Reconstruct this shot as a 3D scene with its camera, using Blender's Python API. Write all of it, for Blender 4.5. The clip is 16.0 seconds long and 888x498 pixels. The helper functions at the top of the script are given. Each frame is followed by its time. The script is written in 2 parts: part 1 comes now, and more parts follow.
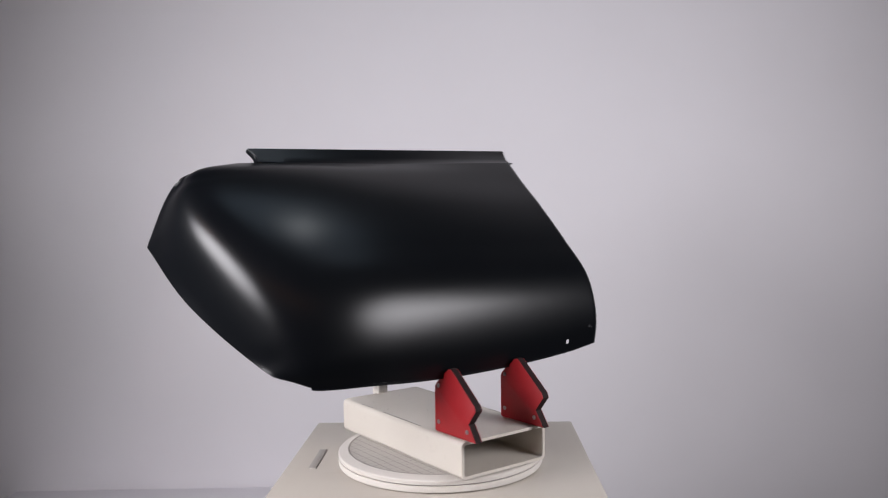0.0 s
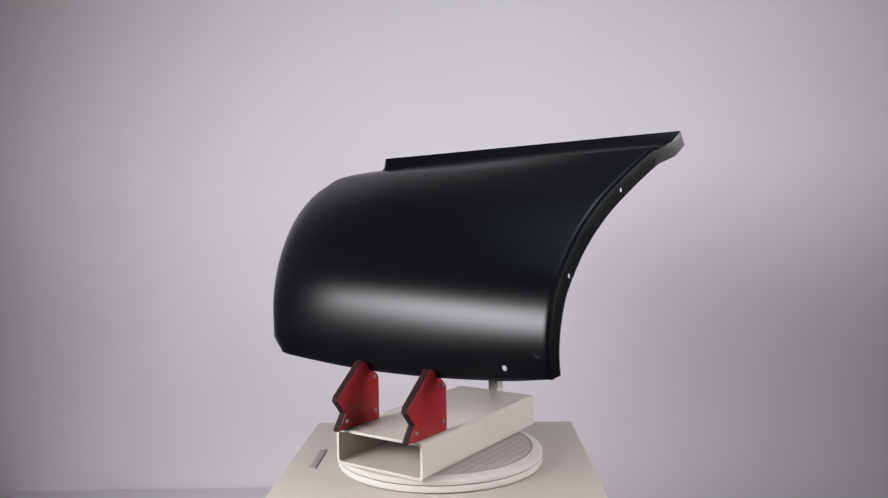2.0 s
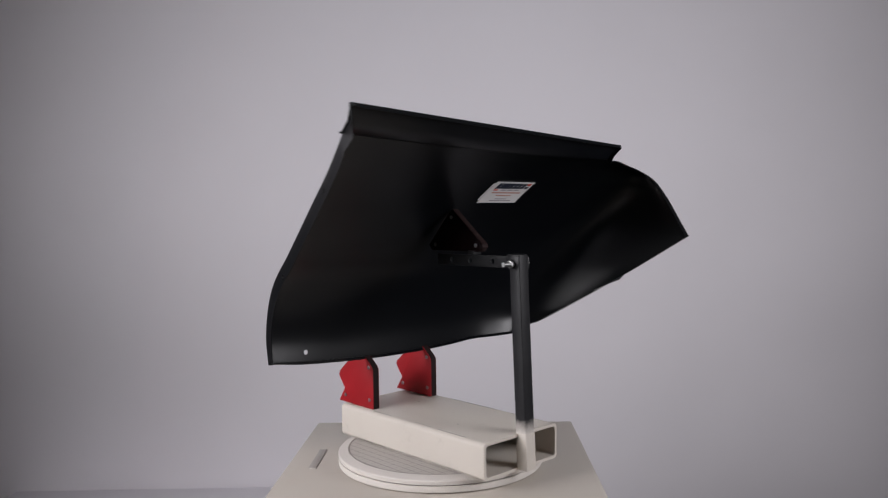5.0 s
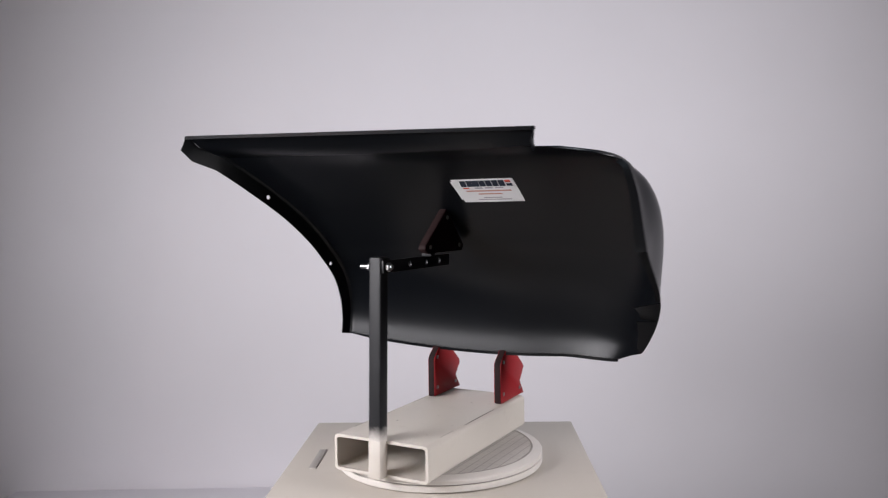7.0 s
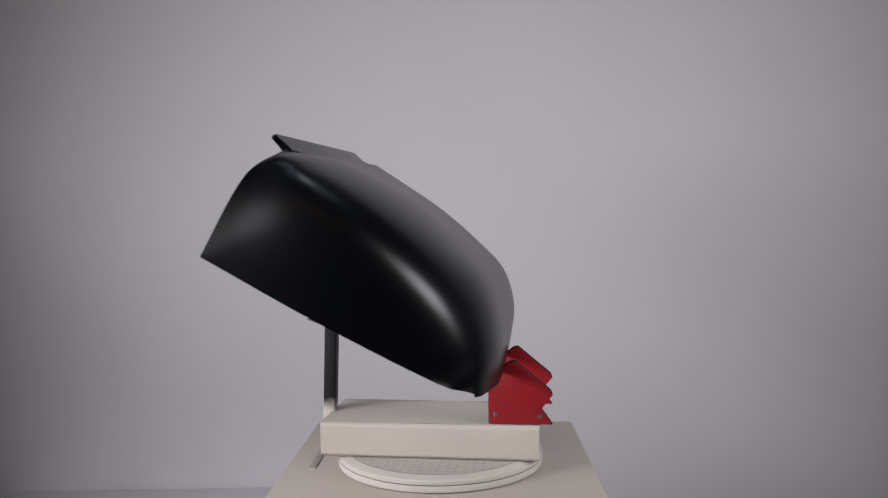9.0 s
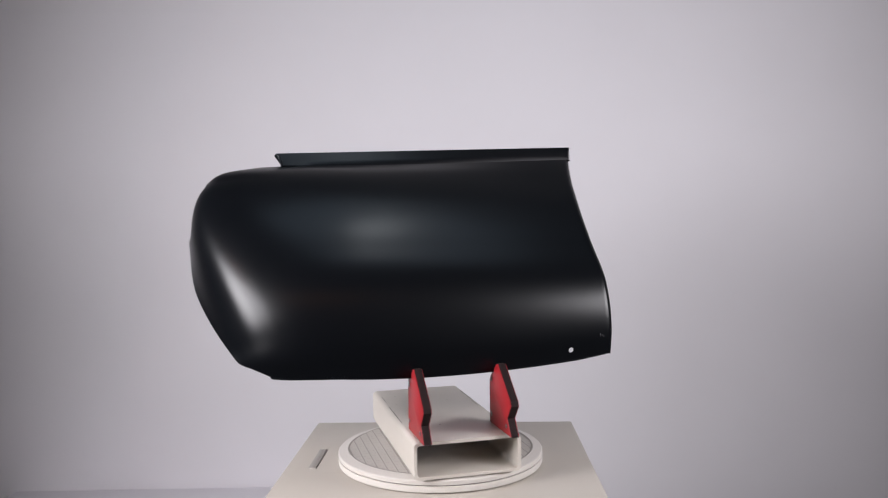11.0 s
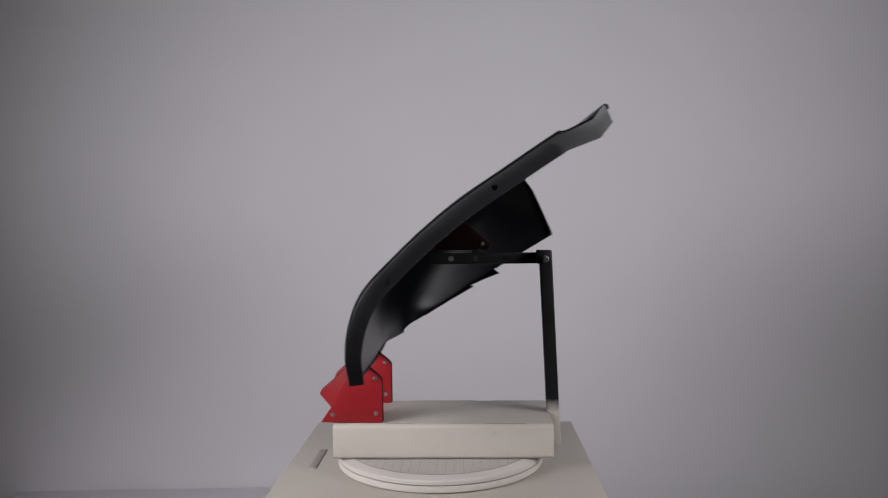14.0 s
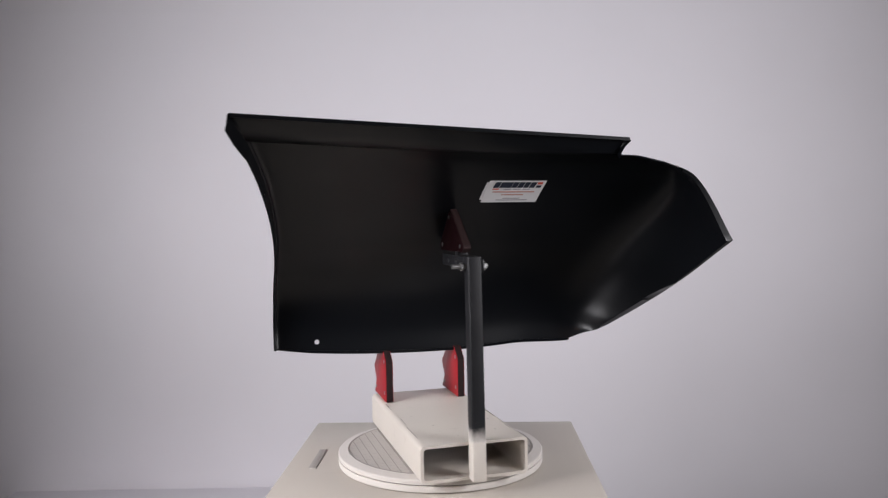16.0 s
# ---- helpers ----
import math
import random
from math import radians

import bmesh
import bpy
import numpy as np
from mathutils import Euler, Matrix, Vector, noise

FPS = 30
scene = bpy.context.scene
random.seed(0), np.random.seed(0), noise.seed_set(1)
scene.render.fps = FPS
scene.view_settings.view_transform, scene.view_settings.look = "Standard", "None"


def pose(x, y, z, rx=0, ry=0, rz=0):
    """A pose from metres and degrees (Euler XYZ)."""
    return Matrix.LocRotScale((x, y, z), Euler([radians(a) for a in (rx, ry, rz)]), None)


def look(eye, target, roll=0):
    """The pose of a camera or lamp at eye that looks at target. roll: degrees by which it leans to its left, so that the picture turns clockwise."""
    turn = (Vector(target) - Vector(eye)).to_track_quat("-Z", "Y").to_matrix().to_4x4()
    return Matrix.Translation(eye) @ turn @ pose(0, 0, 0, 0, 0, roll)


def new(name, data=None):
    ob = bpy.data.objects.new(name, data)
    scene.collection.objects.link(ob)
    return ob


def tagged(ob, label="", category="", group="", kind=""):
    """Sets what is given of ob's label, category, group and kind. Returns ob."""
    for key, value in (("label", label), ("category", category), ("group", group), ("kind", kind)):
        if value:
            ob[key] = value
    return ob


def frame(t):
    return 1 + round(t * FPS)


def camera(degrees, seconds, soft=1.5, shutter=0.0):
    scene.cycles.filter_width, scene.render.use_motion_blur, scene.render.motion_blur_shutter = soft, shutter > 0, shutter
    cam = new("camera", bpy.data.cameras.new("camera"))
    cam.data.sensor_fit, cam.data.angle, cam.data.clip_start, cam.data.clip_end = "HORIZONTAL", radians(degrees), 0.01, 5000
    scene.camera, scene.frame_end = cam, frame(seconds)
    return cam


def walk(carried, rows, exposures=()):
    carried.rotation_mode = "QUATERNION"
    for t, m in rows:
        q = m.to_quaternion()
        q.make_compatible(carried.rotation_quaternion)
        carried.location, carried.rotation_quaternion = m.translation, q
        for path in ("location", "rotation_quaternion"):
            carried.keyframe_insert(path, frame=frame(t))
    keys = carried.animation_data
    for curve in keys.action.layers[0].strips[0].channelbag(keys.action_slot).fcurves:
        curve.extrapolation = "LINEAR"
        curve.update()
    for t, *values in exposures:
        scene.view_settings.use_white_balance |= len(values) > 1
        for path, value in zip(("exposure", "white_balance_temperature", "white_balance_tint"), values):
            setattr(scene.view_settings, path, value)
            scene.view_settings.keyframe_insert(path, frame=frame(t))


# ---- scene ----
# The turntable's axis is the world's z axis; Z0 is the height of the plane that the fit calls zero.
Z0 = 0.95
cam = camera(59.17, 16.0, soft=1.15, shutter=0.5)
EYE = (0.0, -1.1912, Z0 + 0.3492)
YAW, PITCH, ROLL = radians(0.474), radians(-2.616), -0.815
AIM = (EYE[0] + math.sin(YAW) * math.cos(PITCH), EYE[1] + math.cos(YAW) * math.cos(PITCH), EYE[2] + math.sin(PITCH))
# the clip's camera darkens its picture while the panel stands edge-on
STOPS = [(0.0, 0.04), (0.5, 0.11), (1.0, 0.16), (1.5, 0.16), (2.0, 0.09), (2.5, -0.11), (3.0, -0.33), (3.5, -0.6), (4.0, -0.66), (4.6, -0.55), (5.4, -0.15), (6.0, 0.1), (6.5, 0.15), (7.0, 0.11), (7.5, -0.1),
         (8.0, -0.28), (8.5, -0.5), (9.0, -0.5), (9.6, -0.38), (10.3, -0.1), (11.0, 0.14), (11.5, 0.16), (12.0, 0.15), (12.5, 0.04), (13.0, -0.22), (13.5, -0.45), (14.0, -0.62), (14.5, -0.56), (15.0, -0.35), (15.5, -0.12), (16.0, 0.06)]
walk(cam, [(0.0, look(EYE, AIM, ROLL)), (16.0, look(EYE, AIM, ROLL))], STOPS)

# ---------------------------------------------------------------- light
world = bpy.data.worlds.new("world")
scene.world = world
world.use_nodes = True
world.node_tree.nodes["Background"].inputs[0].default_value = (0.75, 0.8, 1.0, 1)
world.node_tree.nodes["Background"].inputs[1].default_value = 0.005


def area(name, eye, target, sx, sy, watts, colour):
    d = bpy.data.lights.new(name, "AREA")
    d.shape, d.size, d.size_y, d.energy, d.color = "ELLIPSE", sx, sy, watts, colour
    ob = new(name, d)
    ob.matrix_world = look(eye, target)
    return ob


# two softboxes, each with a brighter middle
AIM_BOX = (0, 0.15, Z0 + 0.30)
left = area("softbox_light", (-1.16, -0.72, 1.55), AIM_BOX, 1.20, 0.56, 14.6, (0.98, 0.956, 1.0))
left_core = area("softbox_core_light", (-1.14, -0.71, 1.545), AIM_BOX, 0.66, 0.38, 3.7, (0.98, 0.956, 1.0))
right = area("softbox_light", (1.20, -0.67, 1.55), AIM_BOX, 0.78, 0.56, 13.4, (0.98, 0.956, 1.0))
right_core = area("softbox_core_light", (1.18, -0.66, 1.545), AIM_BOX, 0.42, 0.36, 4.6, (0.98, 0.956, 1.0))
left.data.spread = left_core.data.spread = radians(129)
right.data.spread = right_core.data.spread = radians(178)
area("ceiling_panel_light", (0.10, 0.03, 2.66), (0.10, 0.0301, 0.0), 1.2, 0.8, 2.3, (0.62, 0.8, 1.0))
area("ceiling_tube_light", (0.17, 0.03, 2.655), (0.17, 0.0301, 0.0), 0.10, 0.36, 1.3, (0.95, 0.97, 1.0))
area("warm_strip_light", (-1.25, -0.72, 2.0), (0, 0.0, Z0 + 0.28), 0.5, 0.05, 0.3, (1.0, 0.3, 0.12))
area("warm_ceiling_strip_light", (-0.2, -2.3, 2.62), (0, 0.0, Z0 + 0.28), 2.6, 0.05, 1.6, (1.0, 0.5, 0.26))


# ---------------------------------------------------------------- materials
def material(name, colour, rough=0.5, metal=0.0, vary=0.08, scale=8.0, bump=0.0, bump_scale=200.0, spec=0.5, coat=0.0, dirt=0.0, dirt_colour=(0.2, 0.17, 0.14)):
    m = bpy.data.materials.new(name)
    m.use_nodes = True
    nt = m.node_tree
    n, l = nt.nodes, nt.links
    b = n["Principled BSDF"]
    b.inputs["Roughness"].default_value, b.inputs["Metallic"].default_value = rough, metal
    b.inputs["Specular IOR Level"].default_value = spec
    b.inputs["Coat Weight"].default_value = coat
    tc = n.new("ShaderNodeTexCoord")
    big = n.new("ShaderNodeTexNoise")
    big.inputs["Scale"].default_value, big.inputs["Detail"].default_value = scale, 6
    l.new(tc.outputs["Object"], big.inputs["Vector"])
    ramp = n.new("ShaderNodeMapRange")
    ramp.inputs[1].default_value, ramp.inputs[2].default_value = 0.3, 0.7
    ramp.inputs[3].default_value, ramp.inputs[4].default_value = 1 - vary, 1 + vary
    l.new(big.outputs["Fac"], ramp.inputs[0])
    mul = n.new("ShaderNodeMix")
    mul.data_type, mul.blend_type = "RGBA", "MULTIPLY"
    mul.inputs["Factor"].default_value = 1.0
    mul.inputs[6].default_value = (*colour, 1)
    l.new(ramp.outputs[0], mul.inputs[7])
    last = mul.outputs[2]
    if dirt:
        small = n.new("ShaderNodeTexNoise")
        small.inputs["Scale"].default_value, small.inputs["Detail"].default_value, small.inputs["Roughness"].default_value = scale * 5, 8, 0.7
        l.new(tc.outputs["Object"], small.inputs["Vector"])
        r2 = n.new("ShaderNodeMapRange")
        r2.inputs[1].default_value, r2.inputs[2].default_value = 0.58, 0.75
        r2.inputs[3].default_value, r2.inputs[4].default_value = 0.0, dirt
        l.new(small.outputs["Fac"], r2.inputs[0])
        mix = n.new("ShaderNodeMix")
        mix.data_type = "RGBA"
        l.new(r2.outputs[0], mix.inputs["Factor"])
        l.new(last, mix.inputs[6])
        mix.inputs[7].default_value = (*dirt_colour, 1)
        last = mix.outputs[2]
    l.new(last, b.inputs["Base Color"])
    rr = n.new("ShaderNodeMapRange")
    rr.inputs[3].default_value, rr.inputs[4].default_value = rough * 0.9, min(1, rough * 1.1)
    l.new(big.outputs["Fac"], rr.inputs[0])
    l.new(rr.outputs[0], b.inputs["Roughness"])
    if bump:
        fine = n.new("ShaderNodeTexNoise")
        fine.inputs["Scale"].default_value, fine.inputs["Detail"].default_value = bump_scale, 4
        l.new(tc.outputs["Object"], fine.inputs["Vector"])
        bp = n.new("ShaderNodeBump")
        bp.inputs["Strength"].default_value, bp.inputs["Distance"].default_value = bump, 0.001
        l.new(fine.outputs["Fac"], bp.inputs["Height"])
        l.new(bp.outputs[0], b.inputs["Normal"])
    return m


M_BLACK = material("black_primer", (0.0028, 0.0033, 0.0044), 0.29, vary=0.06, scale=6, spec=0.24)
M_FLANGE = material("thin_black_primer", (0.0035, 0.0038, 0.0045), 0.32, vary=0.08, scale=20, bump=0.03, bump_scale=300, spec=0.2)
M_BLACK_TUBE = material("black_tube_paint", (0.011, 0.011, 0.0125), 0.45, spec=0.3, vary=0.15, scale=30, bump=0.05, bump_scale=400, dirt=0.15, dirt_colour=(0.08, 0.08, 0.08))
M_CREAM = material("white_tube_paint", (0.515, 0.475, 0.425), 0.45, vary=0.03, scale=9, bump=0.06, bump_scale=250, dirt=0.32, dirt_colour=(0.36, 0.32, 0.28))
M_TABLE = material("table_laminate", (0.425, 0.388, 0.343), 0.5, vary=0.03, scale=5, bump=0.03, bump_scale=150, dirt=0.28, dirt_colour=(0.33, 0.30, 0.26))
M_DISC = material("turntable_plastic", (0.54, 0.506, 0.47), 0.4, vary=0.02, scale=10, bump=0.02, bump_scale=300)
M_MAT = material("turntable_mat", (0.48, 0.45, 0.42), 0.6, vary=0.04, scale=14, bump=0.05, bump_scale=300)
# one dark tone for the turntable's seam and the tube's scuffs
M_LINE = material("dark_seam_scuff", (0.12, 0.11, 0.1), 0.8, vary=0.1, scale=40)
M_GRID = material("grid_groove", (0.27, 0.25, 0.23), 0.7, vary=0.15, scale=60)
M_SLOT = material("grey_slot", (0.3, 0.28, 0.26), 0.6, vary=0.06, scale=40)
M_RED = material("red_enamel", (0.28, 0.0115, 0.016), 0.42, spec=0.35, vary=0.1, scale=25, bump=0.04, bump_scale=300, dirt=0.12, dirt_colour=(0.1, 0.01, 0.012))
# the red enamel again, with the shade behind the panel put into its colour
M_RED_SHADED = material("shaded_red_enamel", (0.007, 0.0012, 0.0018), 0.5, spec=0.12, vary=0.15, scale=25, bump=0.04, bump_scale=300)
M_CORE = material("dark_magnet_core", (0.014, 0.006, 0.006), 0.75, vary=0.2, scale=60, bump=0.1, bump_scale=300, spec=0.2)
M_STEEL = material("zinc_steel", (0.34, 0.34, 0.34), 0.42, metal=1.0, vary=0.1, scale=80)
M_PAPER = material("white_label_paper", (0.64, 0.63, 0.63), 0.6, vary=0.02, scale=30)
M_NAVY = material("navy_ink", (0.012, 0.018, 0.035), 0.6, vary=0.05, scale=60)
M_ORANGE = material("red_ink", (0.55, 0.08, 0.05), 0.6, vary=0.05, scale=60)
M_FADED = material("faded_red_ink", (0.46, 0.25, 0.21), 0.6, vary=0.05, scale=60)
M_SCUFF = material("bared_primer", (0.10, 0.10, 0.105), 0.6, vary=0.2, scale=90)
M_GREYINK = material("grey_ink", (0.32, 0.3, 0.32), 0.6, vary=0.05, scale=60)
M_WALL = material("wall_paint", (0.74, 0.715, 0.745), 0.75, vary=0.028, scale=1.8, bump=0.05, bump_scale=120)
M_DARK = material("dark_studio_paint", (0.014, 0.014, 0.015), 0.8, vary=0.05, scale=2, bump=0.05, bump_scale=100)
M_FLOOR = material("grey_floor", (0.09, 0.088, 0.088), 0.6, vary=0.06, scale=3, bump=0.05, bump_scale=100)


def overspray(name, base, other, z0, z1):
    """The paint of base with the other paint blown up to a ragged line between z0 and z1."""
    m = base.copy()
    m.name = name
    n, l = m.node_tree.nodes, m.node_tree.links
    b = n["Principled BSDF"]
    old = b.inputs["Base Color"].links[0].from_socket
    tc, sep = n.new("ShaderNodeTexCoord"), n.new("ShaderNodeSeparateXYZ")
    l.new(tc.outputs["Object"], sep.inputs[0])
    no = n.new("ShaderNodeTexNoise")
    no.inputs["Scale"].default_value, no.inputs["Detail"].default_value = 90, 6
    l.new(tc.outputs["Object"], no.inputs["Vector"])
    off = n.new("ShaderNodeMath")
    off.operation = "MULTIPLY_ADD"
    off.inputs[1].default_value, off.inputs[2].default_value = 0.016, -0.008
    l.new(no.outputs["Fac"], off.inputs[0])
    add = n.new("ShaderNodeMath")
    l.new(sep.outputs["Z"], add.inputs[0])
    l.new(off.outputs[0], add.inputs[1])
    rg = n.new("ShaderNodeMapRange")
    rg.inputs[1].default_value, rg.inputs[2].default_value = z0, z1
    rg.inputs[3].default_value, rg.inputs[4].default_value = 1, 0
    l.new(add.outputs[0], rg.inputs[0])
    mix = n.new("ShaderNodeMix")
    mix.data_type = "RGBA"
    l.new(rg.outputs[0], mix.inputs["Factor"])
    l.new(old, mix.inputs[6])
    mix.inputs[7].default_value = (*other, 1)
    l.new(mix.outputs[2], b.inputs["Base Color"])
    return m


M_POST = overspray("post_paint", M_BLACK_TUBE, (0.6, 0.56, 0.52), 0.043, 0.066)


# ---------------------------------------------------------------- mesh helpers
def mesh_of(name, verts, faces, mat, smooth=True, sharp=35):
    me = bpy.data.meshes.new(name)
    me.from_pydata([tuple(map(float, v)) for v in verts], [], faces)
    me.materials.append(mat)
    me.update()
    if smooth:
        me.polygons.foreach_set("use_smooth", [True] * len(me.polygons))
        me.set_sharp_from_angle(angle=radians(sharp))
    return me


def part(name, me, parent, label=""):
    ob = new(name, me)
    ob.parent = parent
    if label:
        ob["label"] = label
    return ob


def from_bm(name, bm, mat, smooth=True, sharp=35):
    bmesh.ops.recalc_face_normals(bm, faces=bm.faces[:])
    me = bpy.data.meshes.new(name)
    bm.to_mesh(me)
    bm.free()
    me.materials.append(mat)
    if smooth:
        me.polygons.foreach_set("use_smooth", [True] * len(me.polygons))
        me.set_sharp_from_angle(angle=radians(sharp))
    return me


def box_bm(x0, x1, y0, y1, z0, z1, bevel=0.0, seg=2):
    bm = bmesh.new()
    bmesh.ops.create_cube(bm, size=1, matrix=Matrix.Translation(((x0 + x1) / 2, (y0 + y1) / 2, (z0 + z1) / 2)) @ Matrix.Diagonal((x1 - x0, y1 - y0, z1 - z0, 1)))
    if bevel:
        bmesh.ops.bevel(bm, geom=bm.edges[:], offset=bevel, segments=seg, affect="EDGES", profile=0.5)
    return bm


def cyl_bm(p, q, r, n=24, bevel=0.0):
    p, q = Vector(p), Vector(q)
    bm = bmesh.new()
    m = Matrix.Translation((p + q) / 2) @ (q - p).to_track_quat("Z", "Y").to_matrix().to_4x4()
    bmesh.ops.create_cone(bm, cap_ends=True, segments=n, radius1=r, radius2=r, depth=(q - p).length, matrix=m)
    if bevel:
        rim = [e for e in bm.edges if len(e.link_faces) == 2 and max(len(f.verts) for f in e.link_faces) > 4]
        bmesh.ops.bevel(bm, geom=rim, offset=bevel, segments=2, affect="EDGES", profile=0.5)
    return bm


def prism_bm(outline, x0, x1, bevel=0.0):
    """A plate: an outline in (y, z), from x0 to x1."""
    bm = bmesh.new()
    a = [bm.verts.new((x0, y, z)) for y, z in outline]
    b = [bm.verts.new((x1, y, z)) for y, z in outline]
    n = len(outline)
    bm.faces.new(a)
    bm.faces.new(b[::-1])
    for i in range(n):
        bm.faces.new((a[i], b[i], b[(i + 1) % n], a[(i + 1) % n]))
    bmesh.ops.recalc_face_normals(bm, faces=bm.faces[:])
    if bevel:
        bmesh.ops.bevel(bm, geom=[e for e in bm.edges if e.calc_face_angle(0) > 0.3], offset=bevel, segments=2, affect="EDGES", profile=0.5)
    return bm


def ring_tube_bm(outer, inner, y0, y1):
    """A hollow tube along y from two outlines in (x, z) with as many points each."""
    bm = bmesh.new()
    n = len(outer)
    rows = [[bm.verts.new((x, y, z)) for x, z in o] for o, y in ((outer, y0), (outer, y1), (inner, y1), (inner, y0))]
    for k in range(4):
        a, b = rows[k], rows[(k + 1) % 4]
        for i in range(n):
            bm.faces.new((a[i], a[(i + 1) % n], b[(i + 1) % n], b[i]))
    return bm


def rounded_rect(x0, x1, z0, z1, r, n=5):
    out = []
    for cx, cz, a0 in ((x1 - r, z1 - r, 0), (x0 + r, z1 - r, 90), (x0 + r, z0 + r, 180), (x1 - r, z0 + r, 270)):
        for i in range(n + 1):
            a = radians(a0 + 90 * i / n)
            out.append((cx + r * math.cos(a), cz + r * math.sin(a)))
    return out


def thing(name, label, category, group="", z=Z0):
    ob = new(name)
    ob.empty_display_size = 0.05
    ob.location = (0, 0, z)
    return tagged(ob, label, category, group)


# ---------------------------------------------------------------- the room
def slab(name, x0, x1, y0, y1, z0, z1, mat, label):
    ob = new(name, from_bm(name, box_bm(x0, x1, y0, y1, z0, z1), mat, smooth=False))
    return tagged(ob, label, name.split("_")[0], kind="structure")


WALL_Y = 1.25
slab("wall_north", -2.6, 2.6, WALL_Y, WALL_Y + 0.12, 0, 2.7, M_WALL, "plain pale lavender-grey painted studio wall")
slab("wall_south", -2.6, 2.6, -3.12, -3.0, 0, 2.7, M_DARK, "dark plain studio wall")
slab("wall_west", -2.72, -2.6, -3.12, WALL_Y + 0.12, 0, 2.7, M_DARK, "dark plain studio wall")
slab("wall_east", 2.6, 2.72, -3.12, WALL_Y + 0.12, 0, 2.7, M_DARK, "dark plain studio wall")
slab("floor", -2.72, 2.72, -3.12, WALL_Y + 0.12, -0.1, 0, M_FLOOR, "plain grey studio floor")
slab("ceiling", -2.72, 2.72, -3.12, WALL_Y + 0.12, 2.7, 2.8, M_DARK, "dark plain studio ceiling")


bench = thing("low_bench", "low white bench standing along the studio wall", "bench", z=0)
part_top = new("bench_top", from_bm("bench_top", box_bm(-1.34, -0.36, 0.92, 1.245, 0.415, 0.447, 0.012, 3), M_WALL))
part_top.parent = bench
for x in (-1.31, -0.43):
    leg = new("leg", from_bm("leg", box_bm(x, x + 0.04, 0.96, 1.22, 0.0, 0.415, 0.003), M_DISC))
    leg.parent = bench


# ---------------------------------------------------------------- pedestal and turntable
TABLE_Z = -0.0285
DISC_Z = -0.0065
R = 0.156


def pedestal():
    t = thing("pedestal_table", "square cream laminate pedestal table under the turntable", "table", z=0)
    t.matrix_basis = pose(0.0, 0.0, 0.0, 0, 0, -2.4)
    z1 = Z0 + TABLE_Z
    part("tabletop", from_bm("tabletop", box_bm(-0.231, 0.2285, -0.26, 0.212, z1 - 0.03, z1, 0.003), M_TABLE), t)
    part("cabinet", from_bm("cabinet", box_bm(-0.222, 0.222, -0.25, 0.203, 0.0, z1 - 0.03, 0.003), M_TABLE), t)
    part("slot", from_bm("slot", box_bm(-0.196, -0.184, -0.046, 0.045, z1 - 0.004, z1 + 0.0012, 0.001), M_SLOT), t, "narrow grey slot plate let into the top")
    return t


def revolve(name, prof, mat, n=96):
    verts, faces = [], []
    for r, z in prof:
        for i in range(n):
            a = 2 * math.pi * i / n
            verts.append((r * math.cos(a), r * math.sin(a), z))
    for k in range(len(prof) - 1):
        for i in range(n):
            j = (i + 1) % n
            faces.append((k * n + i, k * n + j, (k + 1) * n + j, (k + 1) * n + i))
    faces.append(tuple(range(n))[::-1])
    faces.append(tuple(range((len(prof) - 1) * n, len(prof) * n)))
    return mesh_of(name, verts, faces, mat)


def turntable():
    t = thing("turntable", "round white plastic display turntable on the pedestal", "turntable")
    part("base", revolve("base", [(R - 0.007, TABLE_Z), (R - 0.007, TABLE_Z + 0.0013), (R - 0.001, TABLE_Z + 0.0014), (R, TABLE_Z + 0.0026), (R, -0.0190), (R - 0.0008, -0.0181), (R - 0.004, -0.0180)], M_DISC), t)
    part("seam", revolve("seam", [(R - 0.0030, -0.0181), (R - 0.0030, -0.0158)], M_LINE), t, "dark seam between base and plate")
    plate = part("plate", revolve("plate", [(R - 0.004, -0.0166), (R - 0.0006, -0.0165), (R, -0.0159), (R, -0.0112), (R - 0.0015, -0.0095), (R - 0.010, DISC_Z - 0.0012), (R - 0.0145, DISC_Z), (R - 0.0155, DISC_Z - 0.0008)], M_DISC), t)
    part("mat", revolve("mat", [(R - 0.0155, DISC_Z - 0.0015), (R - 0.0155, DISC_Z - 0.0003)], M_MAT), plate, "round grey inlay with a grid of grooves")
    bm = bmesh.new()
    rm = 0.1395

    def bar(a, b, w):
        a, b = Vector((*a, 0)), Vector((*b, 0))
        d = (b - a).normalized()
        s = Vector((-d.y, d.x, 0)) * w / 2
        z = Vector((0, 0, DISC_Z))
        bm.faces.new([bm.verts.new(p + z) for p in (a - s, b - s, b + s, a + s)])

    k = -11
    while k <= 11:
        o = k * 0.0125
        h = math.sqrt(max(0, rm * rm - o * o))
        if h > 0.01:
            bar((o, -h), (o, h), 0.0010)
            bar((-h, o), (h, o), 0.0005)
        k += 1
    for i in range(96):
        a, b = 2 * math.pi * i / 96, 2 * math.pi * (i + 1) / 96
        bar((rm * math.cos(a), rm * math.sin(a)), (rm * math.cos(b), rm * math.sin(b)), 0.0012)
    part("grid_lines", from_bm("grid_lines", bm, M_GRID, smooth=False), plate, "thin dark scored grid lines")
    return t, plate


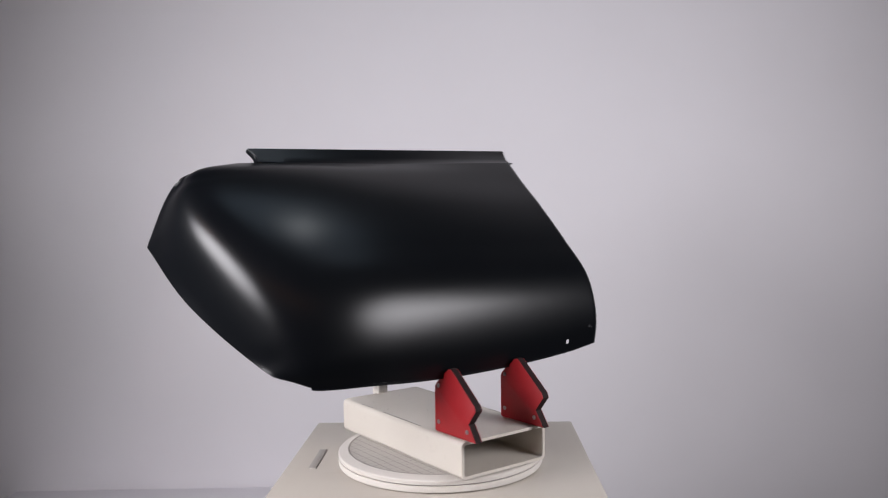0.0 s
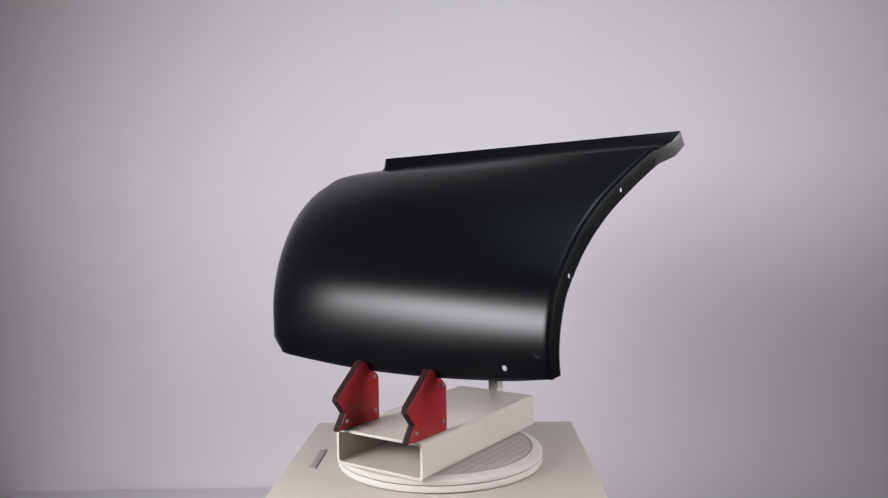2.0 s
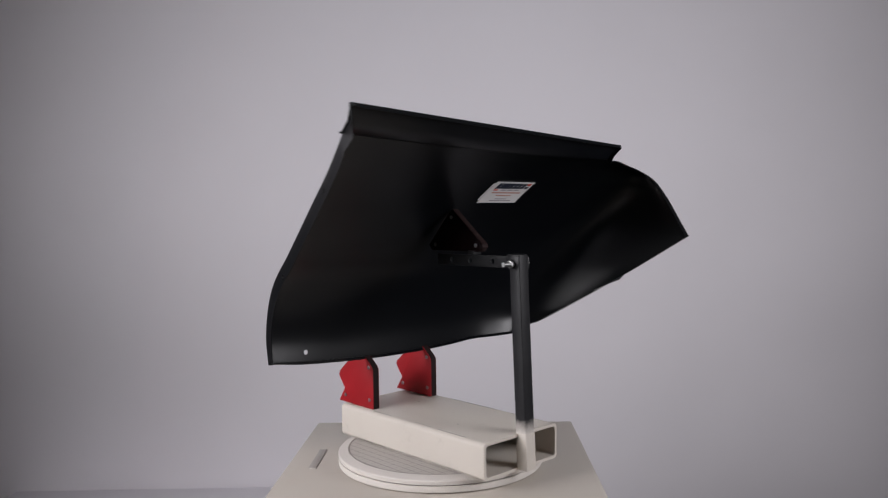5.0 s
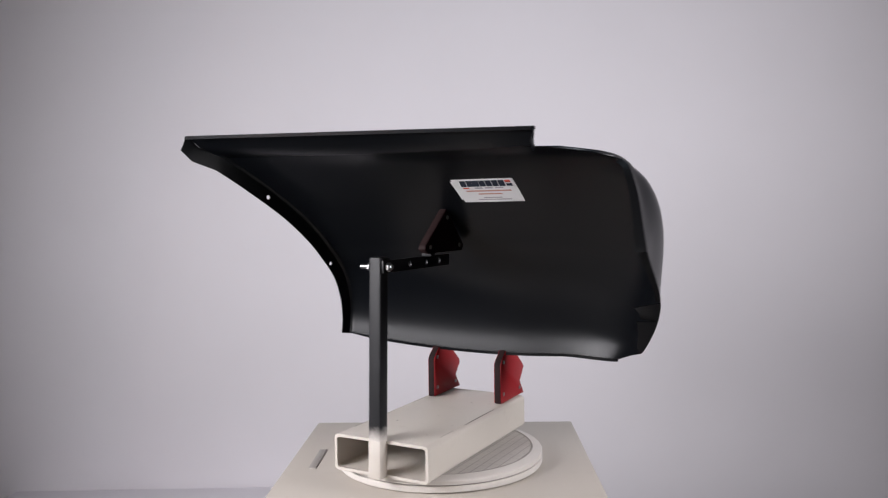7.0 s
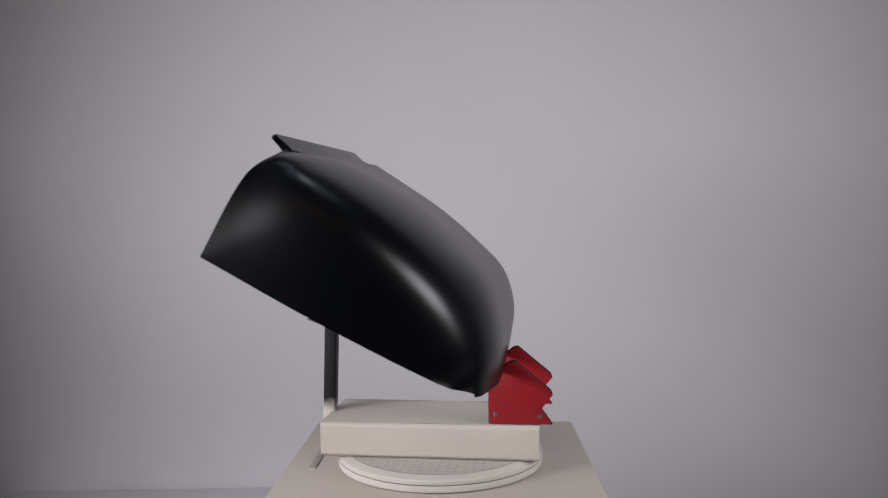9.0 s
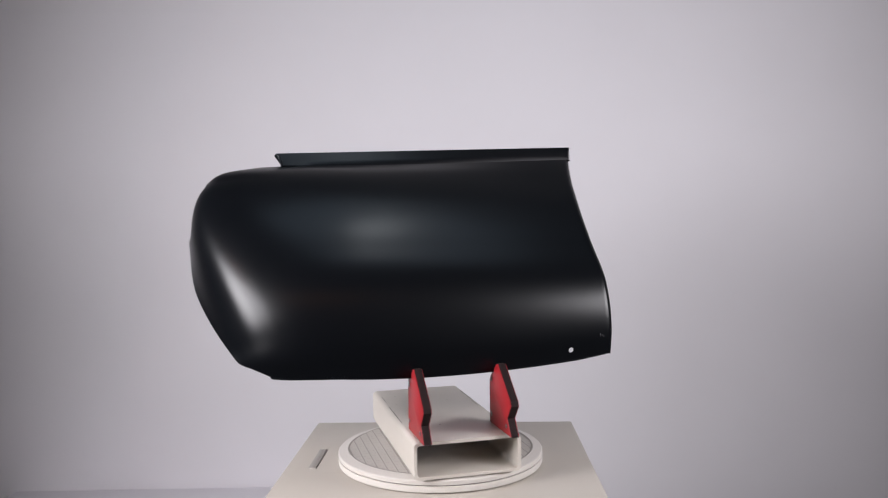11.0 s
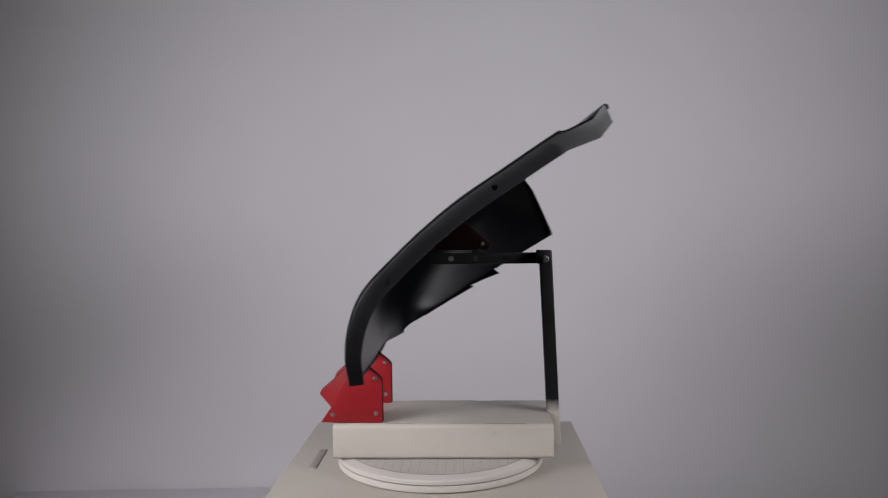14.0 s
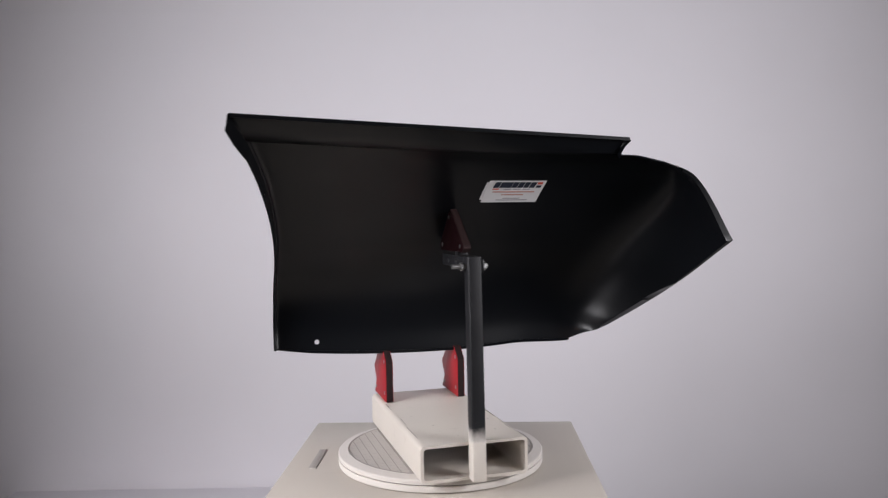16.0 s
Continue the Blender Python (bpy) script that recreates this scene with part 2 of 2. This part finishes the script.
def baked(ob, cutters, mat):
    """Cuts round holes (centre, axis, radius) into ob and returns the mesh with all modifiers applied."""
    tools = []
    for c, axis, r in cutters:
        c, axis = Vector(c), Vector(axis).normalized()
        tool = new("tool", from_bm("tool", cyl_bm(c - axis * 0.012, c + axis * 0.012, r, 24), mat, smooth=False))
        tools.append(tool)
        b = ob.modifiers.new("cut", "BOOLEAN")
        b.operation, b.object, b.solver = "DIFFERENCE", tool, "EXACT"
    bpy.context.view_layer.update()
    out = bpy.data.meshes.new_from_object(ob.evaluated_get(bpy.context.evaluated_depsgraph_get()))
    for o in (*tools, ob):
        bpy.data.objects.remove(o)
    out.polygons.foreach_set("use_smooth", [True] * len(out.polygons))
    out.set_sharp_from_angle(angle=radians(35))
    return out


def drilled(me, cutters, mat):
    return baked(new("sheet", me), cutters, mat)


def finished(me, thickness, offset, cutters, mat):
    """Thickens a sheet and cuts its holes."""
    ob = new("sheet", me)
    sol = ob.modifiers.new("thick", "SOLIDIFY")
    sol.thickness, sol.offset = thickness, offset
    return baked(ob, cutters, mat)


# ---------------------------------------------------------------- the stand: a tube with a post and an arm
TUBE_TOP = 0.0445


def stand():
    t = thing("tube_stand", "cream painted steel tube stand with a black post and arm", "display stand")
    z0, z1 = DISC_Z, TUBE_TOP
    outer = rounded_rect(-0.0755, 0.0755, z0, z1, 0.007)
    inner = rounded_rect(-0.0713, 0.0713, z0 + 0.0042, z1 - 0.0042, 0.004)
    part("tube", from_bm("tube", ring_tube_bm(outer, inner, -0.1525, 0.1675), M_CREAM), t)
    for x0, x1, y0, y1 in ((-0.0700, -0.0692, -0.048, 0.052), (-0.0693, -0.0688, -0.02, 0.025), (0.0672, 0.0677, 0.02, 0.055), (-0.02, -0.0175, -0.072, -0.0705), (0.031, 0.0325, 0.072, 0.0732), (-0.047, -0.046, 0.118, 0.1195), (0.0683, 0.0690, -0.075, -0.035), (0.0690, 0.0696, 0.070, 0.128), (-0.0688, -0.0682, 0.085, 0.120), (0.048, 0.0492, 0.012, 0.0130), (-0.056, -0.0546, 0.062, 0.0632), (0.012, 0.0131, 0.131, 0.1320), (-0.010, -0.0092, 0.020, 0.0209)):
        part("scuff", from_bm("scuff", box_bm(x0, x1, y0, y1, z1 - 0.0002, z1 + 0.0001), M_LINE, smooth=False), t, "dark scuff in the paint")
    lean = Matrix.Translation((-0.001, 0.1745, 0.0)) @ Matrix.Rotation(radians(2.2), 4, "X")
    w = 0.0094
    bm = bmesh.new()
    o = rounded_rect(-w, w, -w, w, 0.002, 3)
    i = rounded_rect(-w + 0.002, w - 0.002, -w + 0.002, w - 0.002, 0.001, 3)
    bm = ring_tube_bm(o, i, 0.0, 1.0)
    for v in bm.verts:
        x, y, z = v.co
        v.co = (x, z, 0.0445 + y * (0.2905 - 0.0445))
    bm.transform(lean)
    part("post", from_bm("post", bm, M_POST), t, "black square steel post")
    bm = box_bm(-w - 0.0003, w + 0.0003, -w - 0.0003, w + 0.0003, DISC_Z + 0.001, 0.0475, 0.002)
    bm.transform(lean)
    part("post_foot", from_bm("post_foot", bm, M_CREAM), t, "cream painted foot of the post")
    bar = box_bm(-0.0140, -0.0110, -0.012, 0.172, 0.2705, 0.2875, 0.0008)
    bar_mesh = from_bm("arm", bar, M_BLACK_TUBE)
    part("arm", drilled(bar_mesh, [((-0.0125, y, 0.279), (1, 0, 0), 0.0042) for y in (0.02, 0.0585, 0.104)], M_BLACK_TUBE), t, "black flat bar arm with round holes")
    part("clip", from_bm("clip", box_bm(-0.0265, -0.0110, 0.053, 0.067, 0.2875, 0.2935, 0.0008), M_BLACK_TUBE), t, "small black steel clip under the rear magnet")
    cap = box_bm(-0.0108, 0.0088, 0.1502, 0.1712, 0.2710, 0.2915, 0.0015)
    part("cap", from_bm("cap", cap, M_BLACK_TUBE), t, "black cap at the head of the post")
    part("bolt", from_bm("bolt", cyl_bm((-0.022, 0.162, 0.2785), (0.028, 0.162, 0.2785), 0.0032), M_STEEL), t, "zinc bolt through the post")
    part("nut", from_bm("nut", cyl_bm((-0.0190, 0.162, 0.2785), (-0.0140, 0.162, 0.2785), 0.0062, 6, 0.0006), M_STEEL), t)
    part("bolt_head", from_bm("bolt_head", cyl_bm((0.0125, 0.162, 0.2785), (0.0165, 0.162, 0.2785), 0.0058, 6, 0.0006), M_STEEL), t)
    return t


# ---------------------------------------------------------------- welding magnets
ARROW = [(0.0, 0.0), (0.003, -0.001), (0.083, 0.0), (0.088, 0.0), (0.073, 0.0225), (0.0885, 0.0425), (0.086, 0.049), (0.037, 0.0915), (0.030, 0.0905), (0.004, 0.068), (0.0, 0.062)]


def arrow_magnet(t, outline, x, rivets, half=0.006, paint=M_RED):
    """A dark core between two red plates, in the plane of y and z."""
    part("core", from_bm("core", prism_bm(outline, x - half + 0.0009, x + half - 0.0009, 0.0006), M_CORE), t, "dark magnet core between the plates")
    cy, cz = sum(p[0] for p in outline) / len(outline), sum(p[1] for p in outline) / len(outline)
    face = [(cy + (y - cy) * 0.985, cz + (z - cz) * 0.985) for y, z in outline]
    for s in (-1, 1):
        a, b = sorted((x + s * (half - 0.0009), x + s * half))
        p = part("plate", from_bm("plate", prism_bm(face, a, b, 0.0003), paint), t, "red enamelled steel side plate")
        for y, z in rivets:
            part("rivet", from_bm("rivet", cyl_bm((x + s * half, y, z), (x + s * (half + 0.0013), y, z), 0.0032, 16, 0.0005), M_STEEL), p, "zinc rivet")


def magnet(label, x):
    t = thing("welding_magnet", label, "magnet", "magnets on the tube stand")
    y0, z0 = -0.0800, TUBE_TOP
    arrow_magnet(t, [(y0 - a * 1.04, z0 + 0.001 + b) for a, b in ARROW], x, [(y0 - 0.0098, z0 + 0.0145), (y0 - 0.0735, z0 + 0.013), (y0 - 0.0105, z0 + 0.0655)])
    return t


def rear_magnet():
    t = thing("welding_magnet", "red triangular welding magnet clamped behind the black panel, shade painted into its enamel", "magnet", "magnets behind the panel")
    outline = [(-0.036, 0.300), (0.012, 0.3515), (0.0185, 0.3555), (0.0805, 0.304), (0.083, 0.2985), (0.076, 0.292), (-0.030, 0.292)]
    arrow_magnet(t, outline, -0.0205, [(0.0165, 0.343), (-0.02, 0.301), (0.068, 0.301)], paint=M_RED_SHADED)
    return t


# ---------------------------------------------------------------- the body panel
def spline(points, u):
    """A smooth curve through the points, u from 0 to 1 along its length."""
    p = np.array(points, float)
    d = np.concatenate([[0], np.cumsum(np.linalg.norm(np.diff(p, axis=0), axis=1))])
    d /= d[-1]
    m = np.gradient(p, d, axis=0)
    k = min(max(int(np.searchsorted(d, u, "right")) - 1, 0), len(d) - 2)
    h = d[k + 1] - d[k]
    s = (u - d[k]) / h
    return ((2 * s**3 - 3 * s**2 + 1) * p[k] + (s**3 - 2 * s**2 + s) * h * m[k] + (-2 * s**3 + 3 * s**2) * p[k + 1] + (s**3 - s**2) * h * m[k + 1])


PROFILE = [(-0.1005, 0.137), (-0.105, 0.17), (-0.1031, 0.1969), (-0.0894, 0.242), (-0.0382, 0.3007), (0.0294, 0.3587), (0.0987, 0.4055), (0.169, 0.45), (0.202, 0.469)]
INWARD = np.array((0.0, 0.70, -0.714))
FREE_LOW = [(0.0, (-0.2578, -0.0792, 0.1325)), (0.03, (-0.2771, -0.0695, 0.1407)), (0.08, (-0.299, -0.0520, 0.1490)), (0.4, (-0.3550, 0.0785, 0.2295)), (0.7, (-0.3716, 0.2080, 0.3058))]
FREE_HIGH = [(0.7, (-0.3716, 0.2080, 0.3058)), (0.84, (-0.3472, 0.1707, 0.3860)), (0.95, (-0.3156, 0.1527, 0.4135)), (1.0, (-0.2362, 0.1564, 0.4275))]
RIDGE_X = [(0.0, -0.245), (0.1, -0.2784), (0.3, -0.3165), (0.5, -0.3525), (0.7, -0.3900), (0.85, -0.3775), (0.95, -0.3300), (1.0, -0.2739)]
RIDGE_IN = [(0.0, 0.016), (0.5, 0.0114), (0.8, 0.0113), (1.0, 0.006)]
BULGE = [(0.0, 0.0015), (0.2, 0.0008), (0.4, 0.0087), (0.6, 0.0127), (0.8, 0.0122), (0.92, 0.006), (1.0, -0.0063)]
PULL = (0.90, 0.87)
X_WRAP = -0.17
SWELL = 1.6


def lerp_rows(rows, s):
    """Smooth through rows of (s, value)."""
    k = 0
    while k < len(rows) - 2 and s > rows[k + 1][0]:
        k += 1
    (a, p), (b, q) = rows[k], rows[k + 1]
    p, q = np.array(p, float), np.array(q, float)
    f = (s - a) / (b - a)
    m0 = (q - np.array(rows[k - 1][1], float)) / (b - rows[k - 1][0]) if k > 0 else (q - p) / (b - a)
    m1 = (np.array(rows[k + 2][1], float) - p) / (rows[k + 2][0] - a) if k + 2 < len(rows) else (q - p) / (b - a)
    h = b - a
    return (2 * f**3 - 3 * f**2 + 1) * p + (f**3 - 2 * f**2 + f) * h * m0 + (-2 * f**3 + 3 * f**2) * q + (f**3 - f**2) * h * m1


def free_edge(s):
    return lerp_rows(FREE_LOW, s) if s <= 0.7 else lerp_rows(FREE_HIGH, s)


def arch_x(z):
    return 0.2385 + (2.36 * (z - 0.28) ** 2.14 if z > 0.28 else 0.0)


def inward_at(s):
    """Level at the lower edge, square to the leaning face further up."""
    w = min(1.0, s / 0.25)
    return INWARD * w + np.array((0.0, 1.0, 0.0)) * (1 - w)


def side_point(x, s):
    """The outer face at x: s from the lower edge (0) to the fold under the strip (1)."""
    f = (0.285 - x) / 0.513
    top = 0.888 - 0.026 * f - 0.013 * math.sin(math.pi * min(max(f, 0.0), 1.0))
    y, z = spline(PROFILE, s * top)
    lower = 0.1240 + (0.215 if x > -0.03 else 0.30) * (x + 0.03) ** 2
    z += (lower - 0.137) * max(0.0, 1 - s / 0.2)
    f = min(max((0.24 - x) / 0.48, 0.0), 1.0)
    return np.array((x, y, z)) - inward_at(s) * float(lerp_rows(BULGE, s)) * math.sin(f * math.pi / 2) ** SWELL


def skin_row(s, n_main=44, n_wrap=34):
    out = []
    xe = arch_x(side_point(0.25, s)[2]) - 0.002
    for i in range(n_main):
        x = xe - 0.0016 * i if i < 7 else xe - 0.0096 + (X_WRAP - xe + 0.0096) * (i - 6) / (n_main - 7)
        roll = max(0.0, 1 - (xe - x) / 0.008)
        out.append(side_point(x, s) + INWARD * 0.003 * (1 - math.sqrt(max(0.0, 1 - roll * roll))))
    a = out[-1]
    e = free_edge(s)
    soft = sum(free_edge(min(max(s + d, 0.0), 1.0)) for d in (-0.24, -0.18, -0.12, -0.06, 0.0, 0.06, 0.12, 0.18, 0.24)) / 9
    soft = e + (soft - e) * min(1.0, max(0.0, (s - 0.2) / 0.3), (1 - s) / 0.24)
    c = a + inward_at(s) * float(lerp_rows(RIDGE_IN, s))
    c[0] = float(lerp_rows(RIDGE_X, s))
    b1, b2 = a + (c - a) * PULL[0], soft + (c - soft) * PULL[1]
    for i in range(1, n_wrap + 1):
        k = i / n_wrap
        out.append((1 - k) ** 3 * a + 3 * (1 - k) ** 2 * k * b1 + 3 * (1 - k) * k * k * b2 + k**3 * soft + k**7 * (e - soft))
    return out


def eased(rows, first=44, reach=7):
    """Rounds the wrap from row to row; its borders stay."""
    g = np.array(rows)
    n, m = g.shape[:2]
    for _ in range(3):
        h = g.copy()
        for k in range(1, n - 1):
            r = min(reach, k, n - 1 - k)
            h[k] = g[k - r:k + r + 1].mean(axis=0)
        u = np.clip((np.arange(m) - first + 1) / (m - first), 0, 1)
        w = np.clip(u / 0.45, 0, 1)
        w = w * w * (3 - 2 * w) * np.sqrt(np.clip((1 - u) / 0.3, 0, 1))
        v = np.arange(n) / (n - 1)
        v = np.clip(np.minimum(v / 0.3, (1 - v) / 0.35), 0, 1)
        v = v * v * (3 - 2 * v)
        g += (h - g) * w[None, :, None] * v[:, None, None]
    # the side runs into the wrap without a crease
    w = np.clip(1 - np.abs(np.arange(m) - first + 1) / 11, 0, 1)[None, :, None]
    for _ in range(24):
        h = g.copy()
        h[:, 1:-1] = g[:, :-2] / 4 + g[:, 1:-1] / 2 + g[:, 2:] / 4
        g += (h - g) * w
    return [list(r) for r in g]


def grid_mesh(name, rows, mat):
    n = len(rows[0])
    verts = [p for r in rows for p in r]
    faces = [(k * n + i, k * n + i + 1, (k + 1) * n + i + 1, (k + 1) * n + i) for k in range(len(rows) - 1) for i in range(n - 1)]
    return mesh_of(name, verts, faces, mat)


def unit(v):
    return v / np.linalg.norm(v)


def panel():
    t = thing("truck_body_panel", "satin black primed steel truck rear quarter panel leaning on the stand", "body panel")
    n = 56
    rows = eased([skin_row(k / n) for k in range(n + 1)])
    me = finished(grid_mesh("skin", rows, M_BLACK), 0.0012, 0.0 , [((0.173, -0.1047, 0.1468), (0, 1, 0.0), 0.0038)], M_BLACK)
    part("skin", me, t, "curved satin black outer skin")
    # the flange along the wheel arch
    edge = [rows[k][0] for k in range(n + 1)] + [np.array((0.2965, 0.1885, 0.4555)) + INWARD * 0.005, np.array((0.3066, 0.2038, 0.468))]
    fl, held = [], None
    for k, p in enumerate(edge):
        a, b = edge[max(k - 1, 0)], edge[min(k + 1, len(edge) - 1)]
        d = unit(b - a)
        nn = unit(np.cross(np.array((1.0, 0, 0)), d))
        nn = nn if nn[1] > 0 else -nn
        held = nn if k <= n else held
        nn = held
        q = p + np.array((0.0022, 0, 0))
        fl.append([p, p + np.array((0.0016, 0, 0)) + nn * 0.0006, q + nn * 0.0025, q + nn * 0.0125 + np.array((0.0012, 0, 0)), q + nn * (0.0225 - 0.004 * max(0.0, 1 - k / 14)) + np.array((0.003, 0, 0))])
    holes = [((0.261, 0.0827, 0.3784), (1, 0.0, 0.0), 0.0034), ((0.2399, -0.0492, 0.2652), (1, 0, 0), 0.0034)]
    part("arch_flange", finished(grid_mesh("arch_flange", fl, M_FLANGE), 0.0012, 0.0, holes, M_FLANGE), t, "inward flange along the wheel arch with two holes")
    # the stepped strip along the top
    st = []
    m = 60
    for i in range(m + 1):
        k = i / m
        x = -0.2292 + (0.289 + 0.2292) * k
        f = side_point(x + 0.008 * max(0.0, 1 - 6 * k), 1.0)
        top = np.array((-0.2292, 0.1698, 0.4511)) * (1 - k) + np.array((0.3066, 0.2038, 0.468)) * k
        up = unit(top - f)
        st.append([f, f + INWARD * 0.003 + up * 0.001, f + INWARD * 0.0045 + up * 0.004, f * 0.5 + top * 0.5 + INWARD * (0.0025 + 0.004 * k ** 6), top, top + np.array((0, 0.004, -0.001)), top + np.array((0, 0.005, -0.005))])
    part("top_strip", finished(grid_mesh("top_strip", st, M_BLACK), 0.0012, 0.0, [], M_BLACK), t, "stepped mounting strip along the upper edge")
    # the bent end of the strip
    end = []
    for i in range(9):
        k = i / 8
        p = (1 - k) * (side_point(-0.2212, 1.0) + INWARD * 0.002) + k * np.array((-0.2292, 0.1698, 0.4511))
        p = p + np.array((0.004, 0, 0)) * math.sin(k * math.pi)
        end.append([p, p + INWARD * 0.0015 + np.array((-0.0012, 0, 0)), p + INWARD * 0.006 + np.array((-0.002, 0, 0)), p + INWARD * (0.011 - 0.004 * k) + np.array((-0.0015, 0, 0))])
    part("strip_end", finished(grid_mesh("strip_end", end, M_BLACK), 0.0012, 0.0, [], M_BLACK), t, "bent end of the mounting strip")
    # return lips along the free edges of the rear wrap: a narrow bead, then two stepped tabs that dip below the edge
    def lip(name, s0, s1, widths, dips, mat, count=24):
        rows_l = []
        for i in range(count + 1):
            f = i / count
            k = s0 + (s1 - s0) * f
            p = free_edge(k)
            d = unit(free_edge(min(k + 0.005, 0.999)) - free_edge(max(k - 0.005, 0.0)))
            w = np.array((1.0, 0.0, 0.0)) + INWARD * (dips[0] + (dips[1] - dips[0]) * f)
            w = unit(w - d * (w @ d)) * (widths[0] + (widths[1] - widths[0]) * f)
            rows_l.append([p, p + w * 0.12, p + w * 0.5, p + w])
        part(name, finished(grid_mesh(name, rows_l, mat), 0.0012, 0.0, [], mat), t, "black return lip along the rear edge")

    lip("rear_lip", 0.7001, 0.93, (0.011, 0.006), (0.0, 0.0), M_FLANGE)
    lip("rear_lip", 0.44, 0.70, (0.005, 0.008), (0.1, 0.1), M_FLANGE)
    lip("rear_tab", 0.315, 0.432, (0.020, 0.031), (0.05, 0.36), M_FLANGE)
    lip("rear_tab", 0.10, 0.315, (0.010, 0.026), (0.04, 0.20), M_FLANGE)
    # folded hem along the lower edge
    hem = []
    for i in range(49):
        x = 0.2362 + (-0.2545 - 0.2362) * i / 48
        dip = 0.3 + 0.7 * min(1.0, i / 5)
        p = side_point(x, 0.0)
        if x < X_WRAP:
            p = skin_row(0.0)[44 + int((X_WRAP - x) / (X_WRAP + 0.2573) * 33)].copy()
        hem.append([p + np.array((0, 0.0004, 0.0)), p + np.array((0, 0.0001, -0.0032 * dip)), p + np.array((0, 0.0016, -0.0034 * dip)), p + np.array((0, 0.0018, 0.001))])
    part("hem", finished(grid_mesh("hem", hem, M_BLACK), 0.0009, 0.0, [], M_BLACK), t, "folded hem along the lower edge")

    # stickers on the inner face
    def inner(x, z):
        lo, hi = 0.0, 1.0
        for _ in range(30):
            mid = (lo + hi) / 2
            lo, hi = (mid, hi) if side_point(x, mid)[2] < z else (lo, mid)
        return side_point(x, lo)

    def patch(name, x0, x1, z0, z1, lift, mat, parent, label="", slant=0.0):
        n_x, n_z = 8, 6
        g = []
        for j in range(n_z + 1):
            z = z0 + (z1 - z0) * j / n_z
            g.append([inner(x0 + (x1 - x0) * i / n_x + slant * (z - z0), z) + INWARD * lift for i in range(n_x + 1)])
        me = grid_mesh(name, g, mat)
        sheet = new("sheet", me)
        sol = sheet.modifiers.new("thick", "SOLIDIFY")
        sol.thickness, sol.offset = 0.00025, 0.0
        return part(name, baked(sheet, [], mat), parent, label)

    patch("label_sticker", -0.066, -0.058, 0.3695, 0.394, 0.0012, M_PAPER, t, "second white label peeping out")
    lab = patch("label_sticker", -0.1535, -0.0615, 0.366, 0.3968, 0.0016, M_PAPER, t, "white paper label with dark and red printed bars")
    for k, (w, gap) in enumerate(((0.0085, 0.001), (0.0095, 0.001), (0.009, 0.001), (0.0085, 0.001), (0.0085, 0.001), (0.008, 0.001), (0.0085, 0.001))):
        x = -0.071 - k * 0.0097
        patch("printed_bar", x - w, x, 0.3873, 0.3948, 0.00195, M_NAVY, lab, slant=-0.2)
    patch("printed_bar", -0.1485, -0.1405, 0.3918, 0.3948, 0.00195, M_ORANGE, lab)
    patch("printed_bar", -0.1485, -0.1405, 0.3873, 0.3903, 0.00195, M_NAVY, lab)
    patch("printed_bar", -0.0815, -0.0715, 0.3845, 0.3860, 0.00195, M_ORANGE, lab)
    for k in range(3):
        patch("printed_bar", -0.1015 - k * 0.0155, -0.0895 - k * 0.0155, 0.3845, 0.3860, 0.00195, M_GREYINK, lab)
    patch("printed_bar", -0.1420, -0.0740, 0.3805, 0.3822, 0.00195, M_FADED, lab)
    patch("printed_bar", -0.1260, -0.0900, 0.3765, 0.3780, 0.00195, M_FADED, lab)
    patch("printed_bar", -0.1230, -0.0950, 0.3715, 0.3728, 0.00195, M_GREYINK, lab)
    patch("printed_bar", -0.1360, -0.0850, 0.3690, 0.3702, 0.00195, M_GREYINK, lab)
    # a scuff through the primer near the arch
    for x0, x1, z0, z1 in ((0.2190, 0.2245, 0.1658, 0.1663), (0.2187, 0.2192, 0.1640, 0.1690), (0.2236, 0.2262, 0.1643, 0.1648)):
        patch("scuff", x0, x1, z0, z1, -0.00075, M_SCUFF, t, "small grey scuff in the primer")
    return t


def motions():
    turn = [(0.0, 35.82), (0.5, 17.3), (1.0, 3.96), (1.5, -16.63), (2.0, -34.35), (2.5, -49.95), (3.0, -70.28), (3.5, -84.99), (4.0, -103.77), (4.2, -108.54),
            (4.7, -126.6), (5.2, -144.7), (5.8, -166.3), (6.3, -184.37), (6.5, -191.15), (7.0, -209.34), (7.5, -226.19), (8.0, -243.16), (8.5, -261.4), (9.0, -278.12),
            (9.6, -298.7), (10.2, -319.2), (10.8, -339.6), (11.3, -356.68), (11.5, -366.31), (12.0, -381.75), (12.5, -400.01), (13.0, -419.08), (13.5, -435.17),
            (14.0, -453.0), (14.5, -471.78), (15.0, -487.52), (15.5, -505.51), (16.0, -523.9)]
    for ob in turning:
        walk(ob, [(s, pose(ob.location.x, ob.location.y, ob.location.z, 0, 0, a)) for s, a in turn])


pedestal()
table_unit, plate = turntable()
stand_unit = stand()
mag_a = magnet("red arrow-shaped welding magnet standing on the cream tube", 0.0605)
mag_b = magnet("red arrow-shaped welding magnet standing on the cream tube", -0.0605)
mag_c = rear_magnet()
panel_unit = panel()
turning = [plate, stand_unit, mag_a, mag_b, mag_c, panel_unit]
motions()
